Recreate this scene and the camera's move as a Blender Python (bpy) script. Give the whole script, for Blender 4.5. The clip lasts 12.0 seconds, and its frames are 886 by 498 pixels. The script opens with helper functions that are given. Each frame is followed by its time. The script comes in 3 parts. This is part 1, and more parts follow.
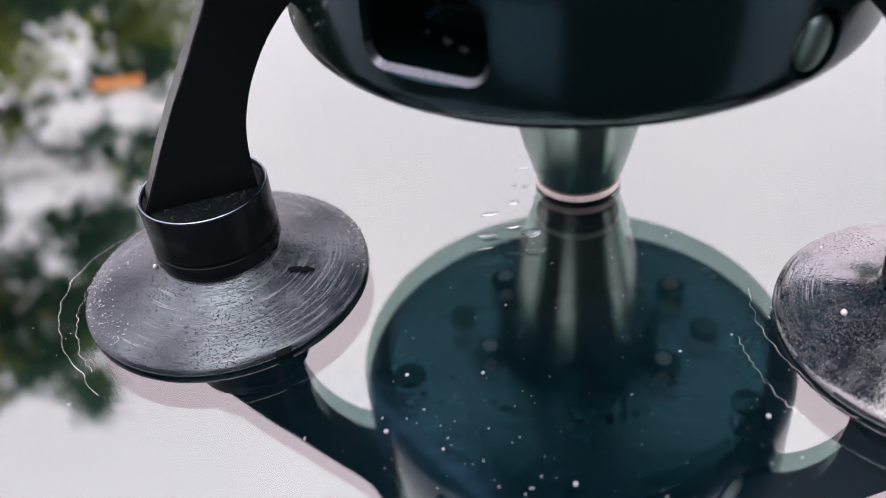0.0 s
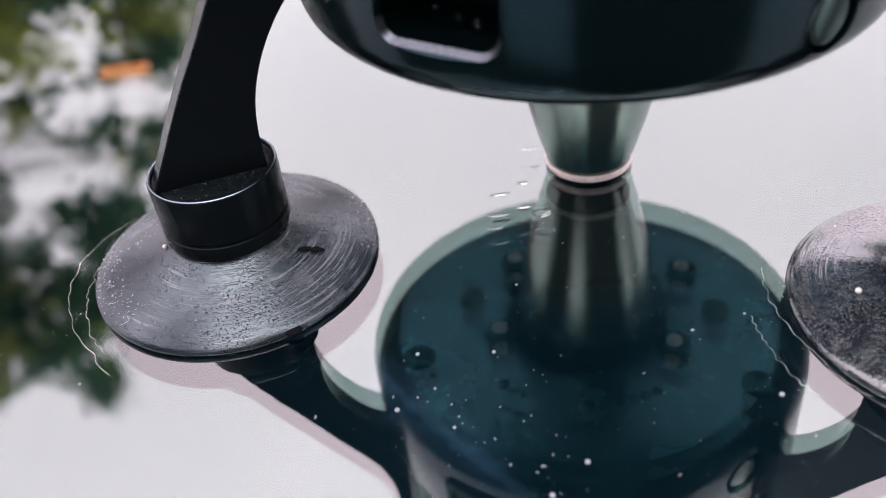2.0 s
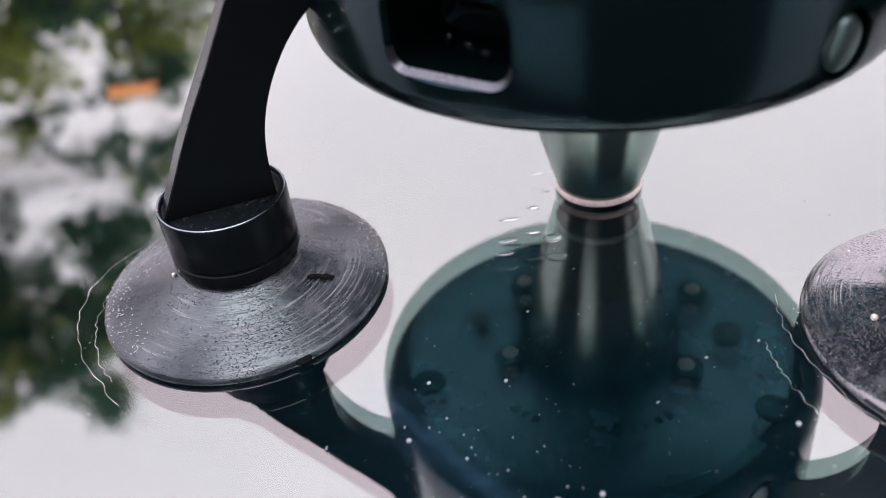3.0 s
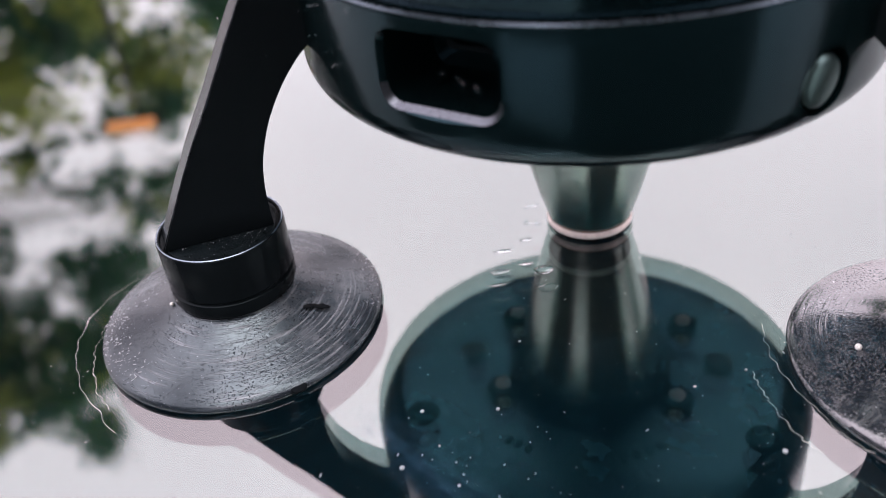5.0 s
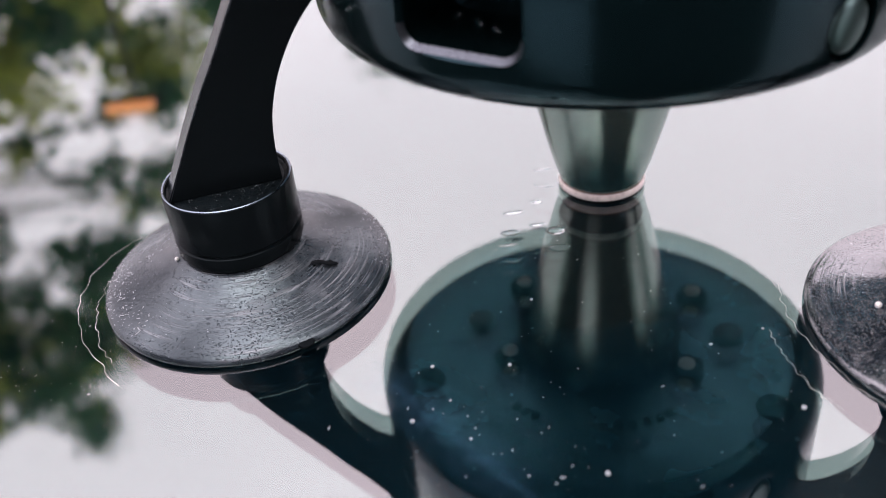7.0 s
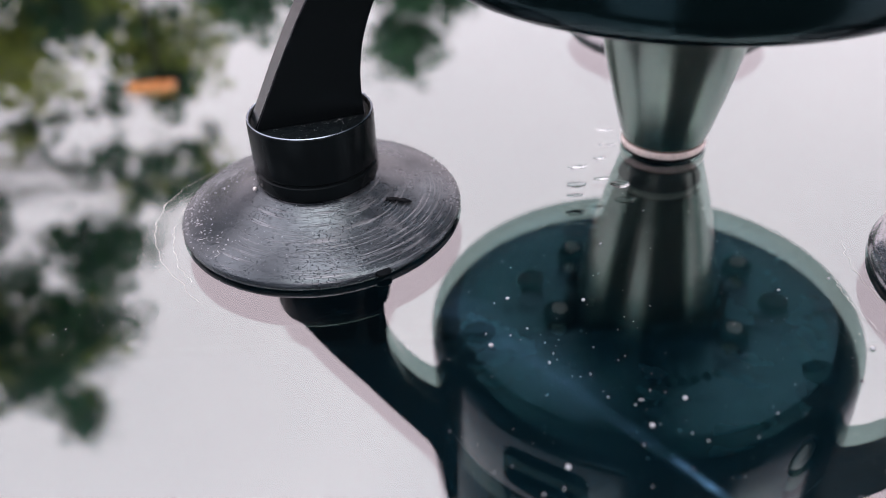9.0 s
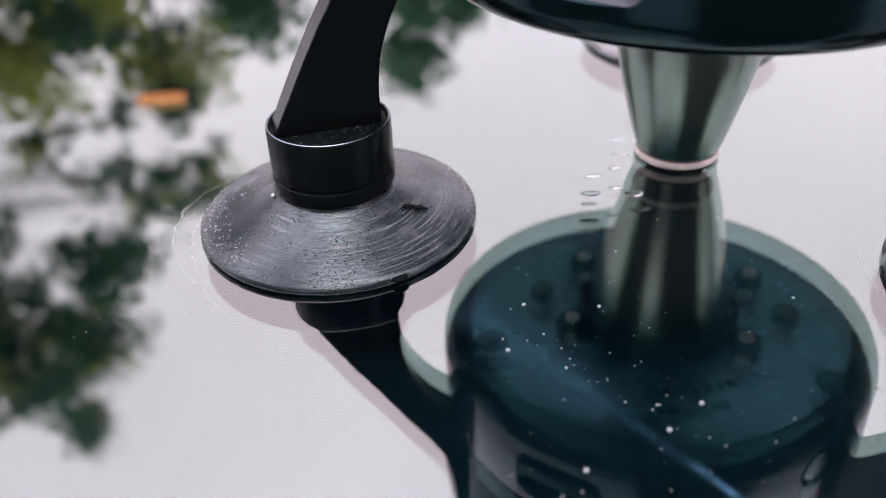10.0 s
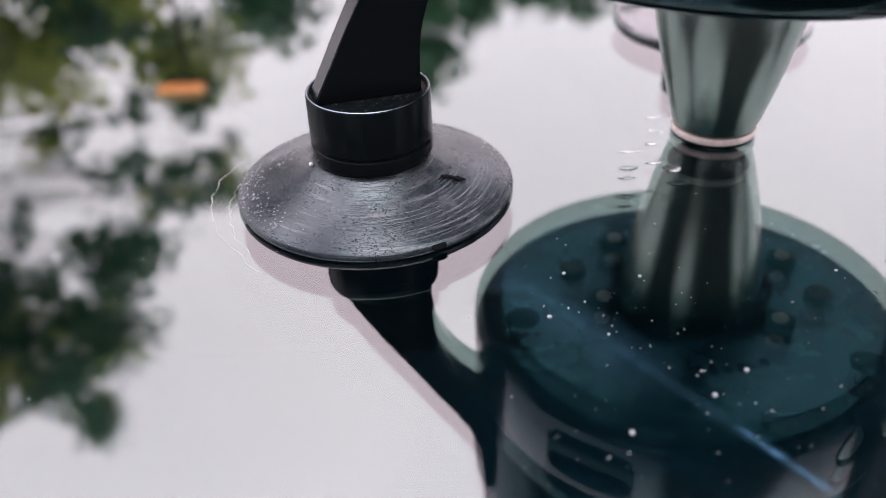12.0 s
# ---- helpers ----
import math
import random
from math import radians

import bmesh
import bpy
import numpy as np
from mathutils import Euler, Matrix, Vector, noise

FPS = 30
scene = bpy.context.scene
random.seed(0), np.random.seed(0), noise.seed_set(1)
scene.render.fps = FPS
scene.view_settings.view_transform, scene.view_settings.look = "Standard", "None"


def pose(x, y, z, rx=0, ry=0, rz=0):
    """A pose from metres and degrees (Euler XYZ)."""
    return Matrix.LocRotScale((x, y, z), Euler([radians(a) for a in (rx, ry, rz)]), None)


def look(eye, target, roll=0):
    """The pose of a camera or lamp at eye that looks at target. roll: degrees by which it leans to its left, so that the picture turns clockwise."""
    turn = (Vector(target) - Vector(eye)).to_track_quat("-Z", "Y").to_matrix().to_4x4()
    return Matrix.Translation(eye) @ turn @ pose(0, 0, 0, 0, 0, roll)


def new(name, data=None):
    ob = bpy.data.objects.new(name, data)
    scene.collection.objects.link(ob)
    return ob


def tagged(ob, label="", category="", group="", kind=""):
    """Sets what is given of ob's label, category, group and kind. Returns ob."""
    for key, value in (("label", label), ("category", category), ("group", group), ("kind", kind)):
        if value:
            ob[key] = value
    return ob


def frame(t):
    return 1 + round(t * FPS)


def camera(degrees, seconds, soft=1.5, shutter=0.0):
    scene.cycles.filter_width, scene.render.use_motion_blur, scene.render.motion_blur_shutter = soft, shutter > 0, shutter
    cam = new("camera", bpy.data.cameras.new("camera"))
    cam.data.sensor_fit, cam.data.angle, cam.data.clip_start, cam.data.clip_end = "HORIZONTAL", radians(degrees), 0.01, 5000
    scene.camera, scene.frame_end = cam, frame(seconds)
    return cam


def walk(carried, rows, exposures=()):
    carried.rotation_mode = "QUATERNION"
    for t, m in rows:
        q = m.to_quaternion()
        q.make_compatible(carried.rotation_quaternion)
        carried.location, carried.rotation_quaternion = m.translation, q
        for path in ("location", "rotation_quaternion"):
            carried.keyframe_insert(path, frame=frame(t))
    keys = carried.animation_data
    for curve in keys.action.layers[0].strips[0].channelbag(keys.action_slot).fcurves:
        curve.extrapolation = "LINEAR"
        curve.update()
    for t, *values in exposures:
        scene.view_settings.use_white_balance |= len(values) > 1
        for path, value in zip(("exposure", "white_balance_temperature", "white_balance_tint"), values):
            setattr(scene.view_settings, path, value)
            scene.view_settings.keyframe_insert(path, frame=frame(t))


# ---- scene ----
EXPOSURE = 1.86
cam = camera(54.0, 12.0, soft=0.85)
# seconds, eye and target in centimetres, roll in degrees
PATH = [
    (0, (2.240, -1.290, 10.410), (2.254, 0.288, 9.182), -6.47),
    (0.5, (2.150, -1.306, 10.280), (2.159, 0.272, 9.052), -6.71),
    (1, (2.188, -1.265, 10.277), (2.190, 0.306, 9.039), -6.89),
    (1.5, (2.185, -1.242, 10.060), (2.185, 0.328, 8.821), -6.87),
    (2, (2.162, -1.329, 10.234), (2.157, 0.235, 8.988), -6.98),
    (2.5, (2.075, -1.090, 10.309), (2.061, 0.479, 9.069), -7.35),
    (3, (2.099, -1.124, 10.349), (2.086, 0.463, 9.131), -7.47),
    (3.5, (2.148, -1.209, 10.386), (2.139, 0.395, 9.192), -7.41),
    (5.5, (2.142, -1.443, 10.483), (2.148, 0.192, 9.331), -6.90),
    (6, (2.039, -1.331, 10.303), (2.041, 0.299, 9.143), -6.98),
    (6.5, (2.006, -1.402, 10.168), (2.013, 0.232, 9.014), -6.66),
    (7, (1.801, -1.563, 9.772), (1.813, 0.062, 8.607), -6.08),
    (7.2, (1.399, -1.950, 9.433), (1.417, -0.326, 8.266), -5.32),
    (8.8, (0.359, -2.570, 9.168), (0.384, -0.936, 8.016), -2.72),
    (9, (0.323, -2.556, 9.107), (0.344, -0.921, 7.956), -2.91),
    (9.5, (0.258, -2.636, 9.101), (0.273, -0.992, 7.962), -2.69),
    (10, (0.106, -2.742, 9.073), (0.118, -1.087, 7.950), -2.73),
    (10.5, (-0.025, -2.781, 8.963), (-0.019, -1.124, 7.842), -2.46),
    (11, (-0.103, -2.784, 8.858), (-0.103, -1.128, 7.736), -2.32),
    (11.5, (-0.168, -2.816, 8.910), (-0.174, -1.163, 7.783), -2.42),
    (12, (-0.416, -3.011, 8.640), (-0.429, -1.357, 7.516), -2.41),
]
walk(cam, [(t, look(Vector(eye) * 0.01, Vector(target) * 0.01, roll)) for t, eye, target, roll in PATH], exposures=[(0, EXPOSURE), (7.2, EXPOSURE), (8.8, EXPOSURE - 0.1), (12, EXPOSURE - 0.1)])
cam.data.dof.use_dof = True
cam.data.dof.focus_distance = 0.152
cam.data.dof.aperture_fstop = 12.5

# ---- world, sun ----
world = bpy.data.worlds.new("overcast_sky")
scene.world = world
world.use_nodes = True
wn, wl = world.node_tree.nodes, world.node_tree.links
sky = wn.new("ShaderNodeTexSky")
sky.sky_type = "NISHITA"
sky.sun_disc = False
sky.sun_elevation = radians(74)
sky.sun_rotation = radians(155)
sky.dust_density = 4.0
cloud = wn.new("ShaderNodeTexNoise")
cloud.inputs["Scale"].default_value = 2.2
cloud.inputs["Detail"].default_value = 4.0
ramp = wn.new("ShaderNodeValToRGB")
ramp.color_ramp.elements[0].position, ramp.color_ramp.elements[0].color = 0.3, (0.905, 0.815, 0.91, 1)
ramp.color_ramp.elements[1].position, ramp.color_ramp.elements[1].color = 0.7, (1.05, 0.93, 1.02, 1)
gain = wn.new("ShaderNodeMix")
gain.data_type, gain.blend_type = "RGBA", "MULTIPLY"
gain.inputs[0].default_value = 1.0
gain.inputs[7].default_value = (13.85, 13.1, 13.15, 1)
veil = wn.new("ShaderNodeMix")
veil.data_type = "RGBA"
veil.inputs[0].default_value = 0.93
geo = wn.new("ShaderNodeTexCoord")
# an overcast sky: three times as bright overhead as at the horizon
height, rise, dome = wn.new("ShaderNodeSeparateXYZ"), wn.new("ShaderNodeMath"), wn.new("ShaderNodeMix")
rise.operation, rise.use_clamp = "MULTIPLY_ADD", True
rise.inputs[1].default_value, rise.inputs[2].default_value = 0.667, 0.333
dome.data_type, dome.blend_type = "RGBA", "MULTIPLY"
dome.inputs[0].default_value = 1.0
wl.new(geo.outputs["Generated"], height.inputs[0])
wl.new(height.outputs["Z"], rise.inputs[0])
wl.new(geo.outputs["Generated"], cloud.inputs["Vector"])
wl.new(cloud.outputs["Fac"], ramp.inputs["Fac"])
wl.new(ramp.outputs["Color"], gain.inputs[6])
wl.new(sky.outputs["Color"], veil.inputs[6])
wl.new(gain.outputs[2], dome.inputs[6])
wl.new(rise.outputs[0], dome.inputs[7])
wl.new(dome.outputs[2], veil.inputs[7])
wl.new(veil.outputs[2], wn["Background"].inputs["Color"])
wn["Background"].inputs["Strength"].default_value = 0.1

sun = new("sun", bpy.data.lights.new("sun", "SUN"))
sun.data.energy, sun.data.angle, sun.data.color = 0.5, radians(60), (1.0, 0.96, 0.9)
sun.matrix_world = look((1.0, -2.2, 8.0), (0, 0, 0))


# ---- materials ----
def material(name, colour, rough=0.5, metal=0.0, spread=0.25, scale=300.0, bump=0.0, specular=0.5, fine=6.0, tint=(1, 1, 1)):
    """A surface whose colour and gloss vary at two scales, with a fine relief."""
    m = bpy.data.materials.new(name)
    m.use_nodes = True
    n, l = m.node_tree.nodes, m.node_tree.links
    p = n["Principled BSDF"]
    p.inputs["Roughness"].default_value, p.inputs["Metallic"].default_value = rough, metal
    p.inputs["Specular IOR Level"].default_value = specular
    p.inputs["Specular Tint"].default_value = (*tint, 1)
    at = n.new("ShaderNodeTexCoord")
    big, small = n.new("ShaderNodeTexNoise"), n.new("ShaderNodeTexNoise")
    big.inputs["Scale"].default_value, small.inputs["Scale"].default_value = scale, scale * fine
    big.inputs["Detail"].default_value = small.inputs["Detail"].default_value = 5.0
    both = n.new("ShaderNodeMath")
    both.operation = "ADD"
    span = n.new("ShaderNodeMapRange")
    span.inputs["From Min"].default_value, span.inputs["From Max"].default_value = 0.7, 1.3
    span.inputs["To Min"].default_value, span.inputs["To Max"].default_value = 1 - spread, 1 + spread
    mul = n.new("ShaderNodeMix")
    mul.data_type, mul.blend_type = "RGBA", "MULTIPLY"
    mul.inputs[0].default_value = 1.0
    mul.inputs[6].default_value = (*colour, 1)
    gloss = n.new("ShaderNodeMath")
    gloss.operation = "MULTIPLY"
    gloss.inputs[1].default_value = rough
    for tex in (big, small):
        l.new(at.outputs["Object"], tex.inputs["Vector"])
    l.new(big.outputs["Fac"], both.inputs[0])
    l.new(small.outputs["Fac"], both.inputs[1])
    l.new(both.outputs[0], span.inputs["Value"])
    l.new(span.outputs[0], mul.inputs[7])
    l.new(mul.outputs[2], p.inputs["Base Color"])
    l.new(span.outputs[0], gloss.inputs[0])
    l.new(gloss.outputs[0], p.inputs["Roughness"])
    if bump:
        b = n.new("ShaderNodeBump")
        b.inputs["Strength"].default_value, b.inputs["Distance"].default_value = bump, 0.0002
        l.new(small.outputs["Fac"], b.inputs["Height"])
        l.new(b.outputs[0], p.inputs["Normal"])
    return m


def rubber_material(name, wet, specular, pale):
    """Worn black rubber: arcs of fine scratches round the middle, pits, scuffs, and dull and shiny patches."""
    m = bpy.data.materials.new(name)
    m.use_nodes = True
    n, l = m.node_tree.nodes, m.node_tree.links
    p = n["Principled BSDF"]
    p.inputs["Specular Tint"].default_value = (0.75, 0.94, 1.0, 1)
    if wet < 0.1:                # a skin of water
        p.inputs["Coat Weight"].default_value = 1.0
        p.inputs["Coat Roughness"].default_value = 0.03
        p.inputs["Coat IOR"].default_value = 1.9

    def node(kind, **values):
        made = n.new("ShaderNode" + kind)
        for key, value in values.items():
            made.inputs[key.replace("_", " ")].default_value = value
        return made

    def maths(op, a, b):
        made = n.new("ShaderNodeMath")
        made.operation = op
        for k, v in ((0, a), (1, b)):
            if isinstance(v, (int, float)):
                made.inputs[k].default_value = v
            else:
                l.new(v, made.inputs[k])
        return made.outputs[0]

    def span(v, lo, hi, to_lo=0.0, to_hi=1.0):
        made = node("MapRange", From_Min=lo, From_Max=hi, To_Min=to_lo, To_Max=to_hi)
        l.new(v, made.inputs["Value"])
        return made.outputs[0]

    def noise_of(scale, detail, vector):
        made = node("TexNoise", Scale=scale, Detail=detail)
        l.new(vector, made.inputs["Vector"])
        return made.outputs["Fac"]

    place = n.new("ShaderNodeTexCoord").outputs["Object"]
    xyz = n.new("ShaderNodeSeparateXYZ")
    l.new(place, xyz.inputs[0])
    x, y = xyz.outputs["X"], xyz.outputs["Y"]
    radius = maths("SQRT", maths("ADD", maths("MULTIPLY", x, x), maths("MULTIPLY", y, y)), 0.0)
    turn = maths("ARCTAN2", y, x)
    polar = n.new("ShaderNodeCombineXYZ")
    l.new(maths("MULTIPLY", radius, 2600.0), polar.inputs["X"])
    l.new(maths("MULTIPLY", turn, 1.6), polar.inputs["Y"])
    arcs = span(noise_of(1.0, 4.0, polar.outputs[0]), 0.52, 0.68)
    patch = noise_of(75.0, 6.0, place)
    broad = noise_of(38.0, 3.0, place)
    clots = noise_of(140.0, 3.0, place)
    pits = maths("MULTIPLY", span(noise_of(3200.0, 1.5, place), 0.575, 0.64), span(clots, 0.36, 0.6))
    flecks = span(noise_of(2400.0, 2.0, place), 0.69, 0.77)
    scuff = span(noise_of(330.0 if wet > 0.1 else 620.0, 8.0, place), 0.50 if wet > 0.1 else 0.46, 0.72)
    worn = maths("MULTIPLY", arcs, span(broad, 0.44, 0.62))
    dusty = maths("MULTIPLY", scuff, span(patch, 0.50, 0.66) if wet > 0.1 else span(patch, 0.38, 0.56))
    light = maths("MAXIMUM", maths("MULTIPLY", worn, 0.9 if wet > 0.1 else 0.35), maths("MAXIMUM", maths("MULTIPLY", dusty, 0.4 if wet > 0.1 else 0.25), flecks))
    light = maths("MULTIPLY", light, maths("SUBTRACT", 1.0, pits))
    mix = n.new("ShaderNodeMix")
    mix.data_type = "RGBA"
    mix.inputs[6].default_value, mix.inputs[7].default_value = (0.011, 0.015, 0.020, 1), (pale, pale * 1.02, pale * 1.1, 1)
    l.new(light, mix.inputs[0])
    l.new(mix.outputs[2], p.inputs["Base Color"])
    shine = maths("MULTIPLY", span(broad, 0.40, 0.6, specular * 0.42, specular * 1.15), span(pits, 0.0, 1.0, 1.0, 0.08))
    l.new(shine, p.inputs["Specular IOR Level"])
    rough = maths("ADD", span(patch, 0.35, 0.65, wet, wet + (0.14 if wet > 0.1 else 0.08)), maths("MULTIPLY", light, 0.16 if wet > 0.1 else 0.08))
    l.new(rough, p.inputs["Roughness"])
    relief = maths("SUBTRACT", maths("ADD", maths("MULTIPLY", worn, 0.5), maths("MULTIPLY", noise_of(1500.0, 3.0, place), 0.5)), maths("MULTIPLY", pits, 0.6))
    bump = node("Bump", Strength=0.8 if wet > 0.1 else 0.5, Distance=0.00015)
    l.new(relief, bump.inputs["Height"])
    l.new(bump.outputs[0], p.inputs["Normal"])
    if wet < 0.1:
        l.new(bump.outputs[0], p.inputs["Coat Normal"])
        l.new(span(pits, 0.0, 1.0, 1.0, 0.15), p.inputs["Coat Weight"])
    return m


def steel_material():
    """Brushed stainless steel, the brush marks running round the cone."""
    m = material("brushed_steel", (0.275, 0.335, 0.305), rough=0.23, metal=1.0, spread=0.03, scale=40.0)
    n, l = m.node_tree.nodes, m.node_tree.links
    at, size, marks = n.new("ShaderNodeTexCoord"), n.new("ShaderNodeMapping"), n.new("ShaderNodeTexNoise")
    size.inputs["Scale"].default_value = (60, 60, 4000)
    marks.inputs["Scale"].default_value = 1.0
    bump = n.new("ShaderNodeBump")
    bump.inputs["Strength"].default_value, bump.inputs["Distance"].default_value = 0.12, 0.0001
    l.new(at.outputs["Object"], size.inputs["Vector"])
    l.new(size.outputs[0], marks.inputs["Vector"])
    l.new(marks.outputs["Fac"], bump.inputs["Height"])
    l.new(bump.outputs[0], n["Principled BSDF"].inputs["Normal"])
    return m


def sheet_material(name, tint, ior, rough=0.0):
    """One face of the windscreen: it mirrors by Fresnel and lets the rest through, tinted."""
    m = bpy.data.materials.new(name)
    m.use_nodes = True
    n, l = m.node_tree.nodes, m.node_tree.links
    n.remove(n["Principled BSDF"])
    clear, mirror, mix = n.new("ShaderNodeBsdfTransparent"), n.new("ShaderNodeBsdfGlossy"), n.new("ShaderNodeMixShader")
    facing, power, fres = n.new("ShaderNodeLayerWeight"), n.new("ShaderNodeMath"), n.new("ShaderNodeMath")
    base = ((ior - 1) / (ior + 1)) ** 2
    facing.inputs["Blend"].default_value = 0.5
    power.operation, power.inputs[1].default_value = "POWER", 4.7
    fres.operation, fres.inputs[1].default_value, fres.inputs[2].default_value = "MULTIPLY_ADD", 1 - base, base
    l.new(facing.outputs["Facing"], power.inputs[0])
    l.new(power.outputs[0], fres.inputs[0])
    clear.inputs["Color"].default_value = (*tint, 1)
    mirror.inputs["Roughness"].default_value = rough
    mirror.inputs["Color"].default_value = (1, 1, 1, 1)
    l.new(fres.outputs[0], mix.inputs[0])
    l.new(clear.outputs[0], mix.inputs[1])
    l.new(mirror.outputs[0], mix.inputs[2])
    l.new(mix.outputs[0], n["Material Output"].inputs["Surface"])
    return m


def leaf_material(name, colour):
    m = material(name, colour, rough=0.5, spread=0.5, scale=0.8, fine=25.0)
    n, l = m.node_tree.nodes, m.node_tree.links
    thin, mix = n.new("ShaderNodeBsdfTranslucent"), n.new("ShaderNodeMixShader")
    thin.inputs["Color"].default_value = (colour[0] * 2.2, colour[1] * 2.0, colour[2] * 1.4, 1)
    mix.inputs[0].default_value = 0.4
    l.new(n["Principled BSDF"].outputs[0], mix.inputs[1])
    l.new(thin.outputs[0], mix.inputs[2])
    l.new(mix.outputs[0], n["Material Output"].inputs["Surface"])
    return m


def smear_material(name, colour, half, length, most):
    """A greasy film on the glass, broken by a fine grain and thinning out towards its edges."""
    m = material(name, colour, rough=0.5, spread=0.4, scale=600.0)
    n, l = m.node_tree.nodes, m.node_tree.links
    clear, mix, grain, at, xyz = n.new("ShaderNodeBsdfTransparent"), n.new("ShaderNodeMixShader"), n.new("ShaderNodeTexNoise"), n.new("ShaderNodeTexCoord"), n.new("ShaderNodeSeparateXYZ")
    grain.inputs["Scale"].default_value, grain.inputs["Detail"].default_value = 320.0, 6.0
    l.new(at.outputs["Object"], grain.inputs["Vector"])
    l.new(at.outputs["Object"], xyz.inputs[0])
    total = None
    for axis, reach in (("X", half * CM), ("Y", length * CM / 2)):
        away, thin = n.new("ShaderNodeMath"), n.new("ShaderNodeMapRange")
        away.operation = "ABSOLUTE"
        thin.interpolation_type = "SMOOTHSTEP"
        thin.inputs["From Min"].default_value, thin.inputs["From Max"].default_value = reach, reach * (0.15 if axis == "X" else 0.6)
        l.new(xyz.outputs[axis], away.inputs[0])
        l.new(away.outputs[0], thin.inputs["Value"])
        both = n.new("ShaderNodeMath")
        both.operation = "MULTIPLY"
        l.new(thin.outputs[0], both.inputs[0])
        if total:
            l.new(total, both.inputs[1])
        else:
            span = n.new("ShaderNodeMapRange")
            span.inputs["From Min"].default_value, span.inputs["From Max"].default_value, span.inputs["To Max"].default_value = 0.28, 0.75, most
            l.new(grain.outputs["Fac"], span.inputs["Value"])
            l.new(span.outputs[0], both.inputs[1])
        total = both.outputs[0]
    l.new(total, mix.inputs[0])
    l.new(clear.outputs[0], mix.inputs[1])
    l.new(n["Principled BSDF"].outputs[0], mix.inputs[2])
    l.new(mix.outputs[0], n["Material Output"].inputs["Surface"])
    return m


CM = 0.01
RUBBER = rubber_material("worn_rubber", 0.16, 1.05, 0.19)
RUBBER_WET = rubber_material("wet_rubber", 0.04, 0.8, 0.22)
STEEL = steel_material()
BLACK = material("satin_black_plastic", (0.0015, 0.0045, 0.005), tint=(0.36, 0.8, 1.0), specular=0.36, rough=0.17, spread=0.06, scale=90.0, bump=0.03)
ARM = material("black_anodised_metal", (0.005, 0.007, 0.008), tint=(0.75, 0.92, 1.0), specular=0.15, rough=0.22, spread=0.06, scale=200.0, bump=0.04)
UNDER = material("blue_anodised_base", (0.118, 0.30, 0.385), rough=0.27, metal=1.0, spread=0.035, scale=25.0, fine=2.0)
GRIT = material("gritty_black_top", (0.003, 0.005, 0.006), tint=(0.65, 0.9, 1.0), specular=0.12, rough=0.5, spread=0.6, scale=900.0, bump=0.6)
SEAL = material("pale_copper_seal", (0.90, 0.80, 0.75), rough=0.3, spread=0.2, scale=200.0)
FOOT = material("dark_blue_foot", (0.014, 0.032, 0.042), rough=0.35, spread=0.2, scale=200.0)
SCREW = material("zinc_screw", (0.62, 0.64, 0.6), rough=0.4, metal=0.0, scale=400.0)
OUTER = sheet_material("glass_outer_face", (0.71, 0.865, 0.815), 2.13)
INNER = sheet_material("glass_inner_face", (0.30, 0.46, 0.56), 2.13)
CABIN = material("black_cabin_trim", (0.016, 0.028, 0.036), rough=0.7, spread=0.3, scale=8.0)
MATT_DARK = material("matt_dark", (0.02, 0.022, 0.022), rough=0.6, spread=0.3, scale=3.0)
SCREEN_GREY = material("grey_green_screen", (0.035, 0.05, 0.046), rough=0.8, spread=0.3, scale=2.0, bump=0.2)
GROUND = material("asphalt", (0.05, 0.05, 0.05), rough=0.9, spread=0.4, scale=3.0, bump=0.4)
BARK = material("bark", (0.09, 0.07, 0.05), rough=0.9, spread=0.5, scale=6.0, bump=0.6)
LEAF = leaf_material("green_leaves", (0.032, 0.088, 0.052))
LEAF_OLIVE = leaf_material("olive_leaves", (0.20, 0.25, 0.075))
GLOW = bpy.data.materials.new("orange_lamp_glow")
GLOW.use_nodes = True
GLOW.node_tree.nodes["Principled BSDF"].inputs["Emission Color"].default_value = (1.0, 0.32, 0.06, 1)
GLOW.node_tree.nodes["Principled BSDF"].inputs["Emission Strength"].default_value = 0.75
RUST = material("rust", (0.16, 0.08, 0.05), rough=0.6, spread=0.5, scale=300.0)
TAR = material("black_tar", (0.003, 0.004, 0.005), tint=(0.7, 0.92, 1.0), rough=0.6, specular=0.05, scale=300.0, bump=0.2)
WORN_GLINT = material("worn_edge_and_glint", (0.085, 0.095, 0.11), rough=0.3, metal=1.0, spread=0.2, scale=200.0)
KEY = material("grey_button", (0.10, 0.155, 0.15), rough=0.34, metal=1.0, spread=0.1, scale=120.0)
SEAM = material("glossy_bead", (0.16, 0.20, 0.24), rough=0.28, metal=1.0, spread=0.1, scale=100.0)
COLLAR = material("matt_black_collar", (0.005, 0.007, 0.008), tint=(0.7, 0.92, 1.0), specular=0.06, rough=0.2, spread=0.08, scale=200.0, bump=0.05)
SALT = material("white_grain", (0.7, 0.7, 0.68), rough=0.5, scale=900.0)
DUST = material("pale_grit", (0.24, 0.27, 0.29), rough=0.6, spread=0.4, scale=900.0)
RESIDUE_GLINT = material("residue_and_glints", (0.2, 0.215, 0.23), rough=0.35, spread=0.4, scale=900.0)
DROP = material("clear_water", (0.9, 0.95, 0.95), rough=0.0, spread=0.0)
DROP.node_tree.nodes["Principled BSDF"].inputs["Transmission Weight"].default_value = 1.0
DROP.node_tree.nodes["Principled BSDF"].inputs["IOR"].default_value = 1.33
